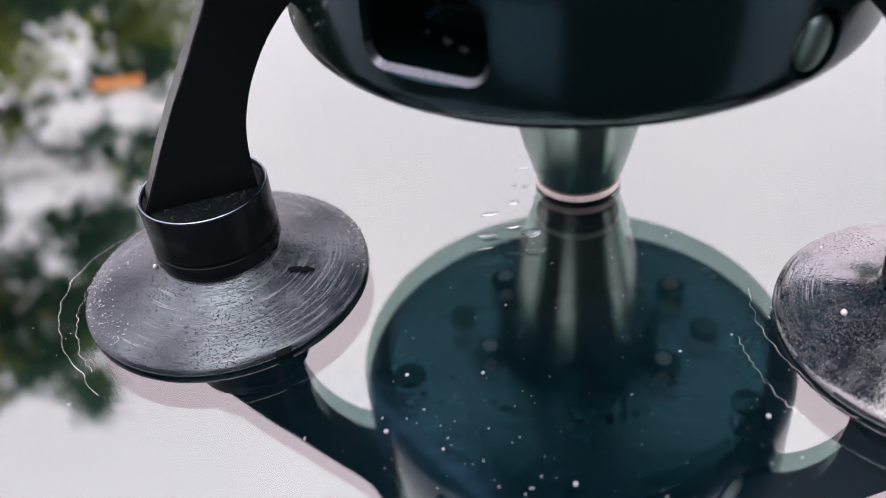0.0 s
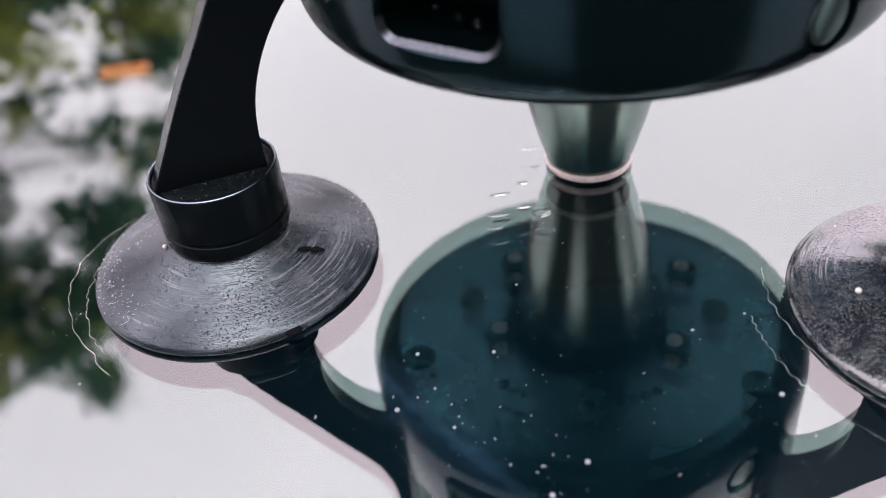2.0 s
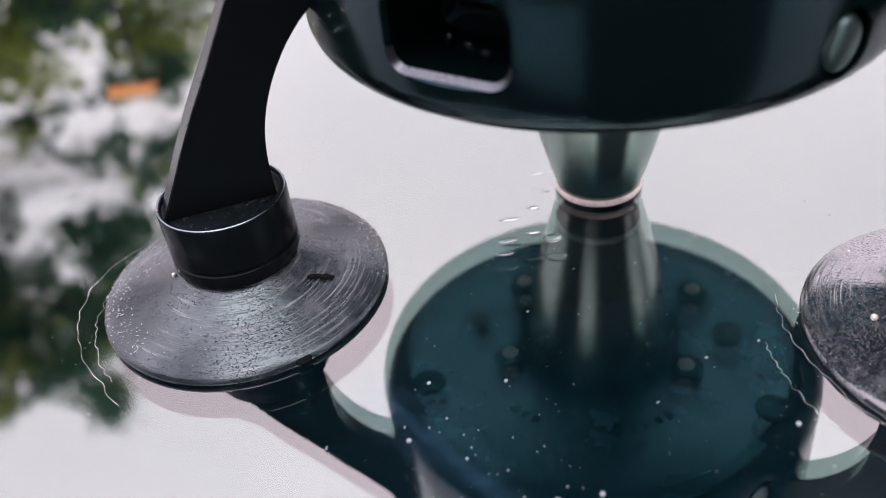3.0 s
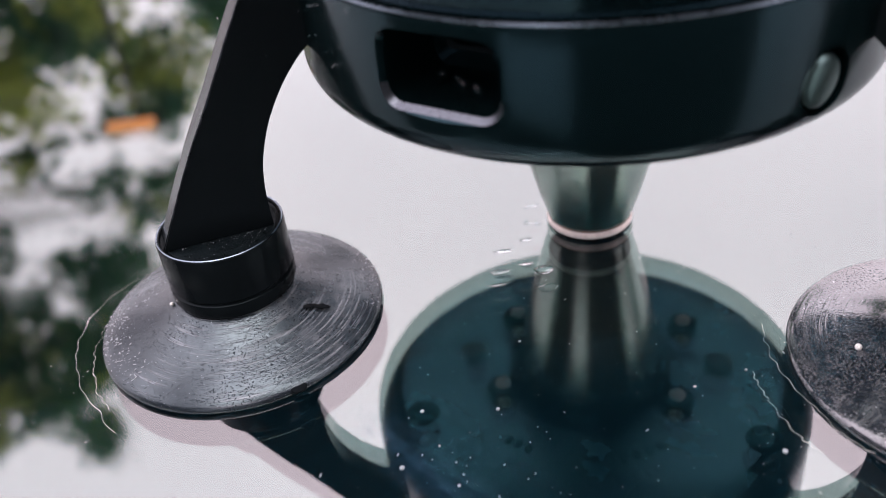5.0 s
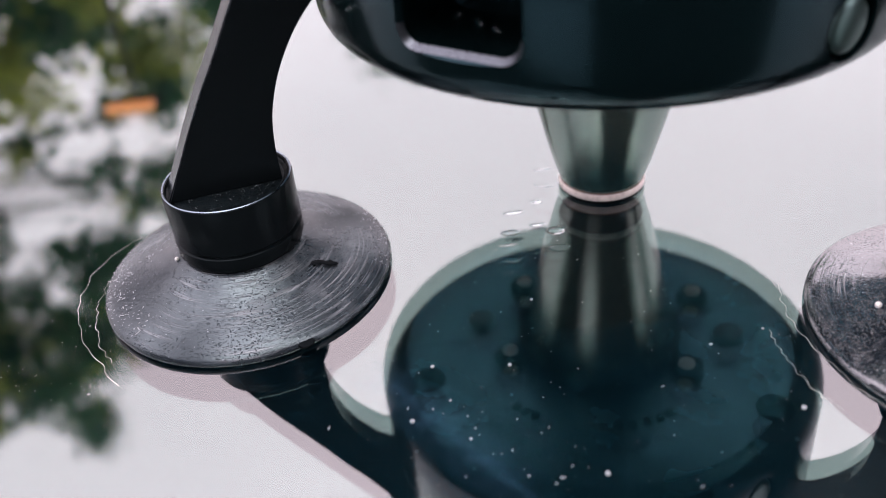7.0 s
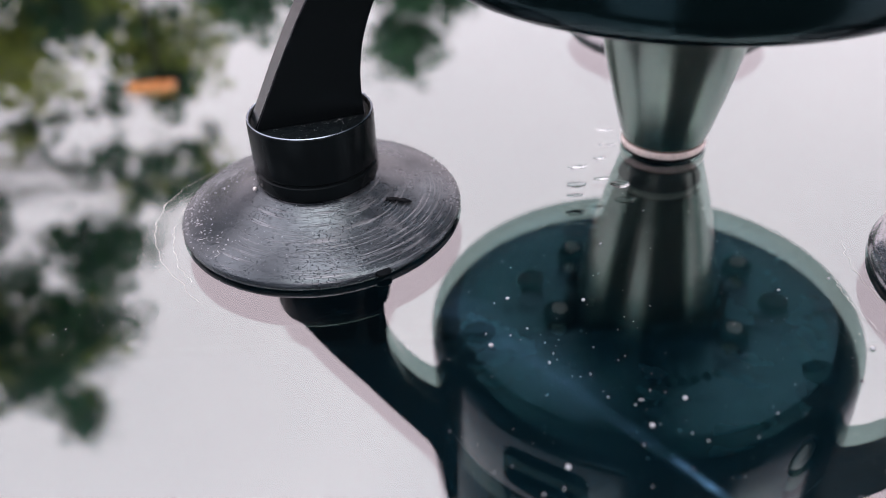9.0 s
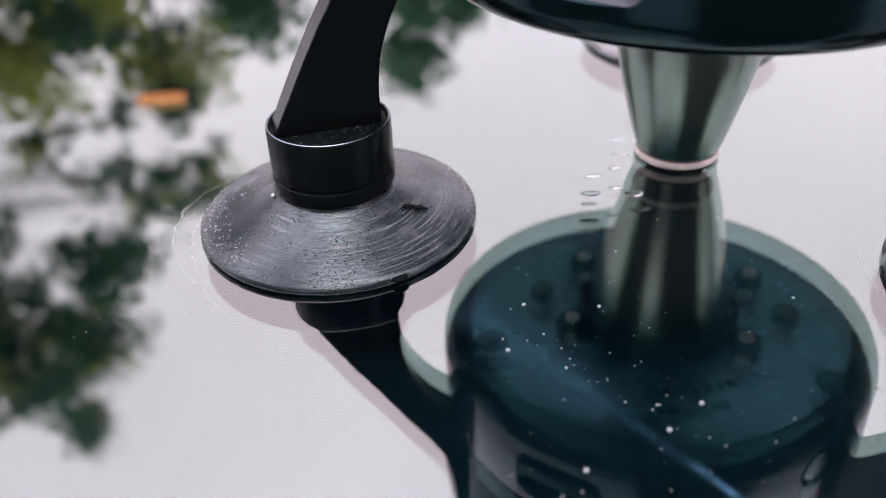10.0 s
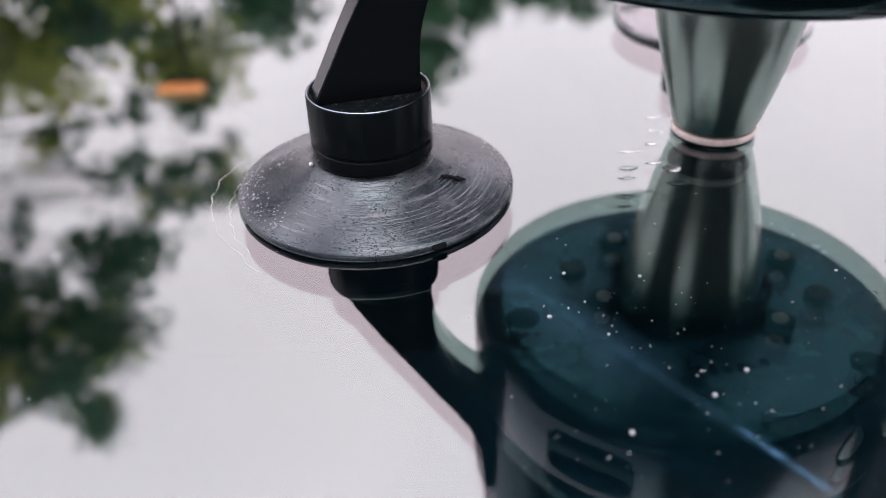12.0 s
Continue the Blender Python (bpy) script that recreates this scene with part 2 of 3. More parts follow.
EDGE = material("dried_water_edge", (0.45, 0.49, 0.47), rough=0.3, spread=0.3, scale=700.0)


# ---- mesh helpers; lengths in centimetres ----


def link(name, bm, mat, parent=None, label="", smooth=True):
    """One mesh object out of a bmesh in centimetres."""
    bmesh.ops.scale(bm, vec=(CM, CM, CM), verts=bm.verts)
    bmesh.ops.recalc_face_normals(bm, faces=bm.faces)
    me = bpy.data.meshes.new(name)
    bm.to_mesh(me)
    bm.free()
    for face in me.polygons:
        face.use_smooth = smooth
    me.materials.append(mat)
    ob = new(name, me)
    ob.parent = parent
    if label:
        tagged(ob, label)
    if smooth:
        me.set_sharp_from_angle(angle=radians(40))
    return ob


def part(name, bm, mat, parent, label="", smooth=True):
    return link(name, bm, mat, parent, label, smooth)


def lathe(profile, segs=96, bm=None, at=(0, 0, 0)):
    """A solid of revolution round z through (radius, height) pairs; radius 0 closes it."""
    bm = bm or bmesh.new()
    rows = []
    for r, z in profile:
        if r < 1e-6:
            rows.append([bm.verts.new((at[0], at[1], at[2] + z))])
        else:
            rows.append([bm.verts.new((at[0] + r * math.cos(2 * math.pi * k / segs), at[1] + r * math.sin(2 * math.pi * k / segs), at[2] + z)) for k in range(segs)])
    for a, b in zip(rows, rows[1:]):
        for k in range(segs):
            j = (k + 1) % segs
            vs = [a[k % len(a)], a[j % len(a)], b[j % len(b)], b[k % len(b)]]
            vs = [v for i, v in enumerate(vs) if v not in vs[:i]]
            if len(vs) > 2:
                bm.faces.new(vs)
    return bm


def box(x0, x1, y0, y1, z0, z1, bevel=0.0, bm=None):
    bm = bm or bmesh.new()
    made = bmesh.ops.create_cube(bm, size=1.0)["verts"]
    for v in made:
        v.co = Vector((x0 + (v.co.x + 0.5) * (x1 - x0), y0 + (v.co.y + 0.5) * (y1 - y0), z0 + (v.co.z + 0.5) * (z1 - z0)))
    if bevel:
        bmesh.ops.bevel(bm, geom=bm.edges[:], offset=bevel, segments=3, affect="EDGES", profile=0.5)
    return bm


def smooth_line(points, steps=8):
    """A smooth curve through points (Catmull-Rom)."""
    pts = [Vector(p) for p in points]
    pts = [pts[0] * 2 - pts[1]] + pts + [pts[-1] * 2 - pts[-2]]
    out = []
    for a, b, c, d in zip(pts, pts[1:], pts[2:], pts[3:]):
        for k in range(steps):
            t = k / steps
            out.append(0.5 * (2 * b + (c - a) * t + (2 * a - 5 * b + 4 * c - d) * t * t + (3 * b - a - 3 * c + d) * t ** 3))
    return out + [pts[-2]]


def tube(points, radius, sides=6, bm=None, flat=1.0, taper=False):
    """A tube along points; flat squashes it in z."""
    bm = bm or bmesh.new()
    rows = []
    for i, p in enumerate(points):
        p = Vector(p)
        way = (Vector(points[min(i + 1, len(points) - 1)]) - Vector(points[max(i - 1, 0)])).normalized()
        side = way.cross(Vector((0, 0, 1)))
        side = side.normalized() if side.length > 1e-4 else Vector((1, 0, 0))
        up = side.cross(way)
        r = radius(i / (len(points) - 1)) if callable(radius) else radius
        rows.append([bm.verts.new(p + r * (math.cos(a) * side + flat * math.sin(a) * up)) for a in (2 * math.pi * k / sides for k in range(sides))])
    for a, b in zip(rows, rows[1:]):
        for k in range(sides):
            bm.faces.new((a[k], a[(k + 1) % sides], b[(k + 1) % sides], b[k]))
    bm.faces.new(rows[0][::-1])
    bm.faces.new(rows[-1])
    return bm


def rounded_rect(w, h, r, steps=4):
    out = []
    for cx, cy, a0 in ((w / 2 - r, h / 2 - r, 0), (-w / 2 + r, h / 2 - r, 90), (-w / 2 + r, -h / 2 + r, 180), (w / 2 - r, -h / 2 + r, 270)):
        for k in range(steps + 1):
            a = radians(a0 + 90 * k / steps)
            out.append((cx + r * math.cos(a), cy + r * math.sin(a)))
    return out


def loft(rings, bm=None, caps=True):
    bm = bm or bmesh.new()
    rows = [[bm.verts.new(p) for p in ring] for ring in rings]
    for a, b in zip(rows, rows[1:]):
        for k in range(len(a)):
            j = (k + 1) % len(a)
            bm.faces.new((a[k], a[j], b[j], b[k]))
    if caps:
        bm.faces.new(rows[0][::-1])
        bm.faces.new(rows[-1])
    return bm


def carve(ob, cutter):
    """Cuts the cutter out of ob for good, and removes the cutter."""
    mod = ob.modifiers.new("cut", "BOOLEAN")
    mod.object, mod.operation, mod.solver = cutter, "DIFFERENCE", "EXACT"
    me = bpy.data.meshes.new_from_object(ob.evaluated_get(bpy.context.evaluated_depsgraph_get()))
    ob.modifiers.clear()
    ob.data = me
    bpy.data.objects.remove(cutter)


# ---- the setting ----
def ground():
    bm = bmesh.new()
    bmesh.ops.create_grid(bm, x_segments=8, y_segments=8, size=40000)
    bmesh.ops.translate(bm, verts=bm.verts, vec=(0, 0, -95))
    tagged(link("ground", bm, GROUND, smooth=False), "grey asphalt ground of the yard", "ground", kind="structure")


def light_screens():
    """Unseen screens behind the camera, placed to put dark and light bands in reflections."""
    for name, x0, x1, top, label in (("screen_south", -92, 355, 760, "unseen grey-green screen behind the camera, added to darken reflections"), ("screen_left", -420, -285, 330, "unseen grey-green screen left of the reflected sky gap"),
                                     ("screen_low", -285, -92, 45, "unseen low screen under the reflected sky gap")):
        tagged(link(name, box(x0, x1, -330, -310, -95, top, 1.0), SCREEN_GREY, smooth=False), label, "wall", kind="structure")
    # Added to cut off sky above the gap and darken the cone's stripe.
    tagged(link("screen_top", box(-285, -92, -330, -310, 200, 330, 1.0), SCREEN_GREY, smooth=False), "unseen screen closing the reflected sky gap from above", "wall", kind="structure")
    # Unseen side screens; the low one lets sky reflect on the drum's right.
    for name, x0, y0, y1, top in (("screen_west", -420, -310, -20, 300), ("screen_east", 400, -112, -20, 300), ("screen_east_low", 400, -330, -112, -20)):
        tagged(link(name, box(x0, x0 + 20, y0, y1, -95, top, 1.0), SCREEN_GREY, smooth=False), "unseen grey-green side screen, added to shape reflections", "wall", kind="structure")
    # Dark unseen slabs, added only for the dark band on cone and drum.
    tagged(link("screen_dark_tall", box(20, 190, -312, -302, -95, 1300, 1.0), MATT_DARK, smooth=False), "unseen tall dark screen, added for the dark band in reflections", "wall", kind="structure")
    tagged(link("screen_dark", box(240, 340, -310, -304, -95, 115, 0.6), MATT_DARK, smooth=False), "unseen dark screen, added to darken reflections", "door", kind="structure")


def windscreen():
    root = tagged(new("window_1"), "teal-tinted car windscreen, glossy, wet and dusty", "windscreen", kind="structure")
    x0, x1, y0, y1, t = -62, 68, -32, 62, GAP
    bm = bmesh.new()
    top = [bm.verts.new(p) for p in ((x0, y0, 0), (x1, y0, 0), (x1, y1, 0), (x0, y1, 0))]
    bm.faces.new(top)
    part("outer_pane", bm, OUTER, root, "clear outer face of the glass", smooth=False)
    bm = bmesh.new()
    bm.faces.new([bm.verts.new(p) for p in ((x0, y0, -t), (x1, y0, -t), (x1, y1, -t), (x0, y1, -t))])
    part("inner_pane", bm, INNER, root, "dark tinted inner face of the glass", smooth=False)
    for a in (box(x0 - 1.5, x1 + 1.5, y0 - 1.5, y0, -t - 0.4, 0.1, 0.05), box(x0 - 1.5, x1 + 1.5, y1, y1 + 1.5, -t - 0.4, 0.1, 0.05),
              box(x0 - 1.5, x0, y0, y1, -t - 0.4, 0.1, 0.05), box(x1, x1 + 1.5, y0, y1, -t - 0.4, 0.1, 0.05)):
        part("edge_seal", a, CABIN, root, "black rubber edge seal")


def cabin():
    root = tagged(new("car_cabin"), "dark car cabin under the windscreen", "car cabin", kind="structure")
    x0, x1, y0, y1, z = -63.5, 69.5, -33.5, 63.5, -95
    part("dashboard", box(x0, x1, y0, y1, -52, -48, 0.5), CABIN, root, "black dashboard")
    for a in (box(x0 - 2, x0, y0, y1, z, -0.8), box(x1, x1 + 2, y0, y1, z, -0.8), box(x0 - 2, x1 + 2, y0 - 2, y0, z, -0.8), box(x0 - 2, x1 + 2, y1, y1 + 2, z, -0.8)):
        part("side_panel", a, CABIN, root, "", smooth=False)


GAP = 0.33
ground()
light_screens()
windscreen()
cabin()

# ---- the repair tool ----
AX, AY = 5.2, 13.75          # axis of the tool on the glass
TURNS = (193.75, 314.26, 74.0)
REACHES = {193.75: 7.21, 314.26: 7.38, 74.0: 7.29}     # from the axis to each suction cup
tool = tagged(new("windscreen_repair_tool"), "black three-legged windscreen repair tool with steel injector, standing on the glass", "repair tool")
tool.location = (AX * CM, AY * CM, 0)


def radial(angle, r, z, off=0.0):
    a = radians(angle)
    return Vector((r * math.cos(a) - off * math.sin(a), r * math.sin(a) + off * math.cos(a), z))


def drum():
    prof = [(0, 4.276), (4.56, 4.276), (4.56, 4.19), (4.67, 4.188)]
    prof += [(4.68 + 0.42 * math.sin(radians(a)), 4.718 - 0.53 * math.cos(radians(a))) for a in range(0, 91, 10)]
    prof += [(5.1, 6.316), (5.085, 6.366), (5.05, 6.396), (5.0, 6.406), (4.9, 6.406), (0, 6.406)]
    ob = part("drum_body", lathe(prof, 160), BLACK, tool, "satin black plastic drum")
    # charging port: a chamfered, rounded recess
    mid, w, h, zc = -125.3, 1.86, 1.08, 5.53
    rings = []
    for r, grow in ((5.4, 0.30), (5.1, 0.075), (5.0, 0.0), (3.85, -0.12)):
        rings.append([radial(mid, r, zc + v, u) - radial(mid, u * u / 10.2, 0) for u, v in rounded_rect(w + 2 * grow, h + 2 * grow, 0.27 + max(grow, 0), 6)])
    cutter = link("cutter", loft(rings), BLACK, tool)
    bpy.context.view_layer.update()
    carve(ob, cutter)
    # Metal strip laid on the chamfer to give the lip its highlight.
    lip = []
    for r, grow in ((4.985, -0.004), (5.0, -0.008), (5.105, 0.070), (5.095, 0.078)):
        row = [(u, v) for u, v in rounded_rect(w + 2 * grow, h + 2 * grow, 0.27 + max(grow, 0), 6)]
        lip.append([radial(mid, r, zc + v, u) - radial(mid, u * u / 10.2, 0) for u, v in row[14:28]])
    bm = bmesh.new()
    rows = [[bm.verts.new(p) for p in row] for row in lip]
    for p, q in zip(rows, rows[1:] + rows[:1]):
        for k in range(len(p) - 1):
            bm.faces.new((p[k], p[k + 1], q[k + 1], q[k]))
    part("port_lip", bm, WORN_GLINT, ob, "bright lower lip of the port, a metal strip for its highlight")
    # recess round the push button
    rings = []
    for r, rad in ((5.5, 0.485), (5.1, 0.48), (4.98, 0.465), (4.8, 0.45)):
        rings.append([radial(BUTTON[0], r - (rad * math.cos(a)) ** 2 / 10.2, BUTTON[1] + rad * 1.08 * math.sin(a), rad * math.cos(a)) for a in (2 * math.pi * k / 40 for k in range(40))])
    cutter = link("cutter", loft(rings), BLACK, tool)
    bpy.context.view_layer.update()
    carve(ob, cutter)
    ob.data.set_sharp_from_angle(angle=radians(28))
    # socket set in the back of the port
    rings = []
    for r, grow in ((3.84, 0.0), (4.0, 0.0), (4.0, -0.08), (3.86, -0.08)):
        rings.append([radial(mid + 3, r, zc + 0.2 + v, u) for u, v in rounded_rect(1.25 + 2 * grow, 0.5 + 2 * grow, 0.09)])
    part("charging_socket", loft(rings), ARM, ob, "small charging socket deep in the recess")
    rings = []
    for r, rad in ((4.78, 0.385), (4.99, 0.385), (5.05, 0.35), (5.075, 0.28)):
        rings.append([radial(BUTTON[0], r - (rad * math.cos(a)) ** 2 / 10.2, BUTTON[1] + rad * 1.08 * math.sin(a), rad * math.cos(a)) for a in (2 * math.pi * k / 40 for k in range(40))])
    part("push_button", loft(rings), KEY, ob, "round black push button with a bevelled edge")
    part("seam_bead", lathe([(5.03, 6.356), (5.08, 6.356), (5.095, 6.381), (5.085, 6.406), (5.05, 6.421), (5.03, 6.416)], 160), SEAM, tool, "thin glossy bead round the drum's seam")
    # The unseen upper part is made this tall to reflect dark in the cups.
    cap = [(0, 6.416), (4.98, 6.416), (5.0, 6.446), (5.0, 19.6), (4.9, 19.85), (0, 19.9)]
    part("drum_cap", lathe(cap, 128), BLACK, tool, "black upper cap of the drum, its unseen height added to darken the cups")
    under = part("base_plate", lathe([(1.6, 4.266), (4.42, 4.266), (4.42, 4.192), (4.2, 4.186), (1.7, 4.186), (1.6, 4.216), (1.6, 4.266)], 128), UNDER, tool, "blue-black base plate under the drum")
    # screws, feet and worn lettering on the underside
    for ang, r in ((159.0, 2.75), (-10.2, 3.04), (75, 3.1)):
        part("rubber_foot", lathe([(0, -0.16), (0.26, -0.16), (0.33, -0.10), (0.34, 0.02), (0, 0.02)], 24, at=radial(ang, r, 4.176)), FOOT, under, "small round dark foot")
    for ang, r in ((-168.6, 4.07), (-42.0, 4.32), (102, 4.2), (60, 4.2)):
        part("screw_hole_plug", lathe([(0, -0.04), (0.34, -0.04), (0.4, 0.0), (0.4, 0.03), (0, 0.03)], 24, at=radial(ang, r, 4.181)), TAR, under, "dark round plug")
    for ang, r in ((123.0, 2.47), (-169.0, 2.08), (19.6, 2.76), (-41.0, 2.31), (95, 2.4)):
        bm = lathe([(0, -0.2), (0.33, -0.2), (0.39, -0.15), (0.39, 0.02), (0, 0.02)], 6, at=radial(ang, r, 4.176))
        nut = part("hex_nut", bm, TAR, under, "black hexagon nut", smooth=False)
        part("screw_tip", lathe([(0, -0.1), (0.13, -0.1), (0.18, -0.06), (0.18, 0.0), (0, 0.0)], 16, at=radial(ang, r, 3.98)), SCREW, nut, "bright zinc screw tip")
    for ang in (-137, -132, -127, -98, -92, -86, -80, -74, -69):
        rings = [[radial(ang, 2.9 + v, z, u) for u, v in rounded_rect(0.17, 0.24, 0.05, 2)] for z in (4.184, 4.161)]
        part("raised_mark", loft(rings), TAR, under, "small raised worn mark")


BUTTON = (-62.0, 4.98)


INJECTOR = (0.16, 0.08, 0)     # from the drum's axis


def injector():
    def turned(profile, segs=96):
        return lathe(profile, segs, at=INJECTOR)
    prof = [(0.78, 0.22), (0.83, 0.225), (0.87, 0.26), (0.89, 0.33)] + [(0.79 + 0.322 * z - 0.0245 * z * z, z) for z in (0.5, 0.8, 1.2, 1.7, 2.2, 2.7, 3.2, 3.7, 4.1)] + [(1.72, 4.26)]
    cone = part("injector_cone", turned(prof, 160), STEEL, tool, "brushed stainless steel injector cone")
    part("seal_ring", turned([(0.75, 0.075), (0.86, 0.075), (0.88, 0.09), (0.89, 0.12), (0.89, 0.15), (0.88, 0.21), (0.85, 0.24), (0.75, 0.24)]), SEAL, cone, "pale copper-coloured sealing ring")
    part("rust_line", turned([(0.82, 0.238), (0.866, 0.232), (0.873, 0.242), (0.866, 0.256), (0.82, 0.258)]), RUST, cone, "thin brown rust line over the seal")
    part("seal_lip", turned([(0.70, 0.004), (0.85, 0.004), (0.872, 0.02), (0.87, 0.06), (0.85, 0.075), (0.70, 0.075)]), ARM, cone, "dark rubber lip on the glass")
    part("sleeve", turned([(1.74, 3.9), (1.86, 3.92), (1.89, 3.96), (1.89, 4.186), (1.74, 4.186)]), BLACK, cone, "black sleeve round the cone's root")


def leg(angle):
    """One arm with its collar and suction cup; s runs towards the axis of the tool."""
    def at(s, z, off):
        return radial(angle, REACHES[angle] - s, z, -off)
    reach = REACHES[angle]
    c = radial(angle, reach, 0)
    outer = [(-1.06, 2.0), (-0.52, 3.06), (-0.12, 3.8), (0.36, 4.6), (0.92, 5.6), (1.4, 6.4), (1.75, 7.05), (2.0, 7.8), (2.1, 9.3)]
    inner = [p.to_2d() for p in smooth_line([(2.7, 9.3, 0), (2.7, 7.0, 0), (2.65, 5.75, 0), (2.35, 5.35, 0), (1.97, 5.02, 0), (1.6, 4.57, 0), (1.27, 4.0, 0), (1.05, 3.4, 0), (0.96, 2.88, 0), (0.94, 2.4, 0), (0.95, 2.0, 0)], 4)]
    outline = outer + [tuple(p) for p in inner]
    rings = [[at(s, z, off) for s, z in outline] for off in (-0.33, 0.33)]
    bm = loft(rings)
    bmesh.ops.bevel(bm, geom=[e for e in bm.edges if abs((e.verts[0].co - e.verts[1].co).dot(radial(angle, 0, 0, 1))) < 0.01], offset=0.03, segments=2, affect="EDGES")
    arm = part("arm", bm, ARM, tool, "black flat metal arm with a concave inner edge")
    r = random.Random(4)
    edge = [at(s + 0.02, z, -0.327) for s, z, _ in smooth_line([(s, z, 0) for s, z in outer[:6]], 9)]
    part("worn_edge", tube(edge, lambda t: 0.006 + 0.016 * r.random() ** 3, 5), WORN_GLINT, arm, "thin chipped bright edge of the arm")
    collar = [(0, 2.0), (1.03, 2.0), (1.085, 2.03), (1.1, 2.09), (1.135, 2.11), (1.16, 2.09), (1.167, 2.04), (1.167, 1.22), (1.157, 1.18), (1.125, 1.155), (1.125, 1.135), (1.167, 1.11), (1.167, 0.9), (1.13, 0.82), (0.95, 0.76), (0, 0.76)]
    ob = part("collar", lathe(collar, 96, at=c), COLLAR, arm, "black turned collar with a groove")
    # Bright metal ring standing in for the highlight along the collar's rim.
    part("rim_highlight", lathe([(1.118, 2.108), (1.135, 2.12), (1.152, 2.108), (1.135, 2.1), (1.118, 2.108)], 96, at=c), SEAM, ob, "thin bright ring for the highlight on the collar's rim")
    part("collar_top", lathe([(0, 2.015), (1.01, 2.015), (1.02, 2.005), (0, 2.003)], 64, at=c), GRIT, arm, "gritty sunk top of the collar")
    cup = part("suction_cup", lathe(CUP, 160), RUBBER if angle == TURNS[0] else RUBBER_WET, tool, "wet black rubber suction cup with white streaks" if angle == TURNS[1] else "worn black rubber suction cup with scuffed rings")
    cup.location = c * CM
    if angle == TURNS[0]:
        rings = []
        for r, w, h in ((2.55, 0.30, 0.05), (2.70, 0.30, 0.09), (2.77, 0.24, 0.06), (2.80, 0.14, 0.03)):
            rings.append([radial(-63, r, 0.11 + v * h / 0.1, u) for u, v in rounded_rect(w, 0.1, 0.04, 2)])
        part("pull_tab", loft(rings), TAR, cup, "short rubber tab on the rim")
    return arm


CUP = [(0, 0.80), (1.05, 0.80), (1.14, 0.79), (1.22, 0.74), (1.34, 0.66), (1.5, 0.575), (1.7, 0.49), (1.95, 0.405), (2.2, 0.335), (2.42, 0.265), (2.58, 0.205), (2.66, 0.165), (2.70, 0.12), (2.71, 0.07), (2.69, 0.025), (2.6, 0.006), (2.3, 0.006), (0, 0.006)]
drum()
for piece in tool.children:      # the drum leans slightly
    piece.rotation_euler = (0.006, 0.013, 0)
injector()
for angle in TURNS:
    leg(angle)


# ---- dust, water and marks on the glass ----
DROPS = [(3.26, 12.35, 0.2, 0.1, 0.03), (3.8, 12.53, 0.16, 0.05, 0.03), (4.12, 12.26, 0.19, 0.14, 0.06), (3.4, 13.05, 0.2, 0.05, 0.03), (3.92, 13.35, 0.13, 0.05, 0.03), (4.25, 13.9, 0.1, 0.04, 0.02), (4.03, 13.97, 0.06, 0.04, 0.02), (3.16, 11.95, 0.17, 0.05, 0.02), (4.1, 11.68, 0.2, 0.12, 0.02), (4.25, 14.6, 0.2, 0.03, 0.02)]


def specks():
    """Grit and dried droplets, uncountable: one mesh."""
    r = random.Random(8)
    bm = bmesh.new()
    spots = [(2.75, 8.67, 0.05), (1.505, 8.83, 0.05), (6.885, 7.09, 0.065), (1.13, 7.68, 0.065), (3.34, 10.25, 0.04), (6.93, 8.86, 0.04), (6.0, 8.63, 0.04), (3.81, 6.3, 0.06), (3.22, 5.815, 0.06), (1.94, 5.17, 0.06), (1.98, 7.21, 0.035)]
    for k in range(80):
        spots.append((r.uniform(-9, 12.5), r.uniform(2.5, 17), 0.006 + 0.016 * r.random() ** 3))
    for k in range(260):
        spots.append((r.uniform(0.2, 9.6), r.uniform(3.5, 12.5), 0.006 + 0.012 * r.random() ** 2))
    for k in range(70):
        spots.append((r.gauss(-5.2, 0.7), r.gauss(9.6, 1.1), 0.006 + 0.012 * r.random() ** 2))
    for k in range(16):
        t = k / 15
        spots.append((1.2 + 2.6 * t + r.uniform(-0.2, 0.2), 8.2 - 2.6 * t + r.uniform(-0.25, 0.25), r.uniform(0.012, 0.03)))
    for x, y, q in spots:
        q *= 0.7
        a, long = r.gauss(1.1, 0.5), 1.0 + (2.5 * r.random() if r.random() < 0.35 else 0.4 * r.random())
        m = Matrix.Translation((x, y, q * 0.25)) @ Matrix.Rotation(a, 4, "Z") @ Matrix.Diagonal((q * long, q, q * 0.6, 1))
        bmesh.ops.create_icosphere(bm, subdivisions=1, radius=1.0, matrix=m)
    tagged(link("glass_grit", bm, DUST), "pale grit and dried droplets scattered on the windscreen", "grit", kind="stuff")


def water_line(name, centre, turns, base, label, seed):
    """The raised edge of a thin water film squeezed out round a cup."""
    r = random.Random(seed)
    pts = []
    for k in range(25):
        a = radians(turns[0] + (turns[1] - turns[0]) * k / 24)
        q = base(k / 24) + r.uniform(-0.035, 0.035)
        pts.append((centre[0] + q * math.cos(a), centre[1] + q * math.sin(a), 0.004))
    ob = link(name, tube(smooth_line(pts, 5), lambda t: 0.0018 + 0.003 * abs(math.sin(17 * t)) * abs(math.sin(5 * t + seed)), 6, flat=0.5), EDGE)
    tagged(ob, label, "water", kind="stuff")


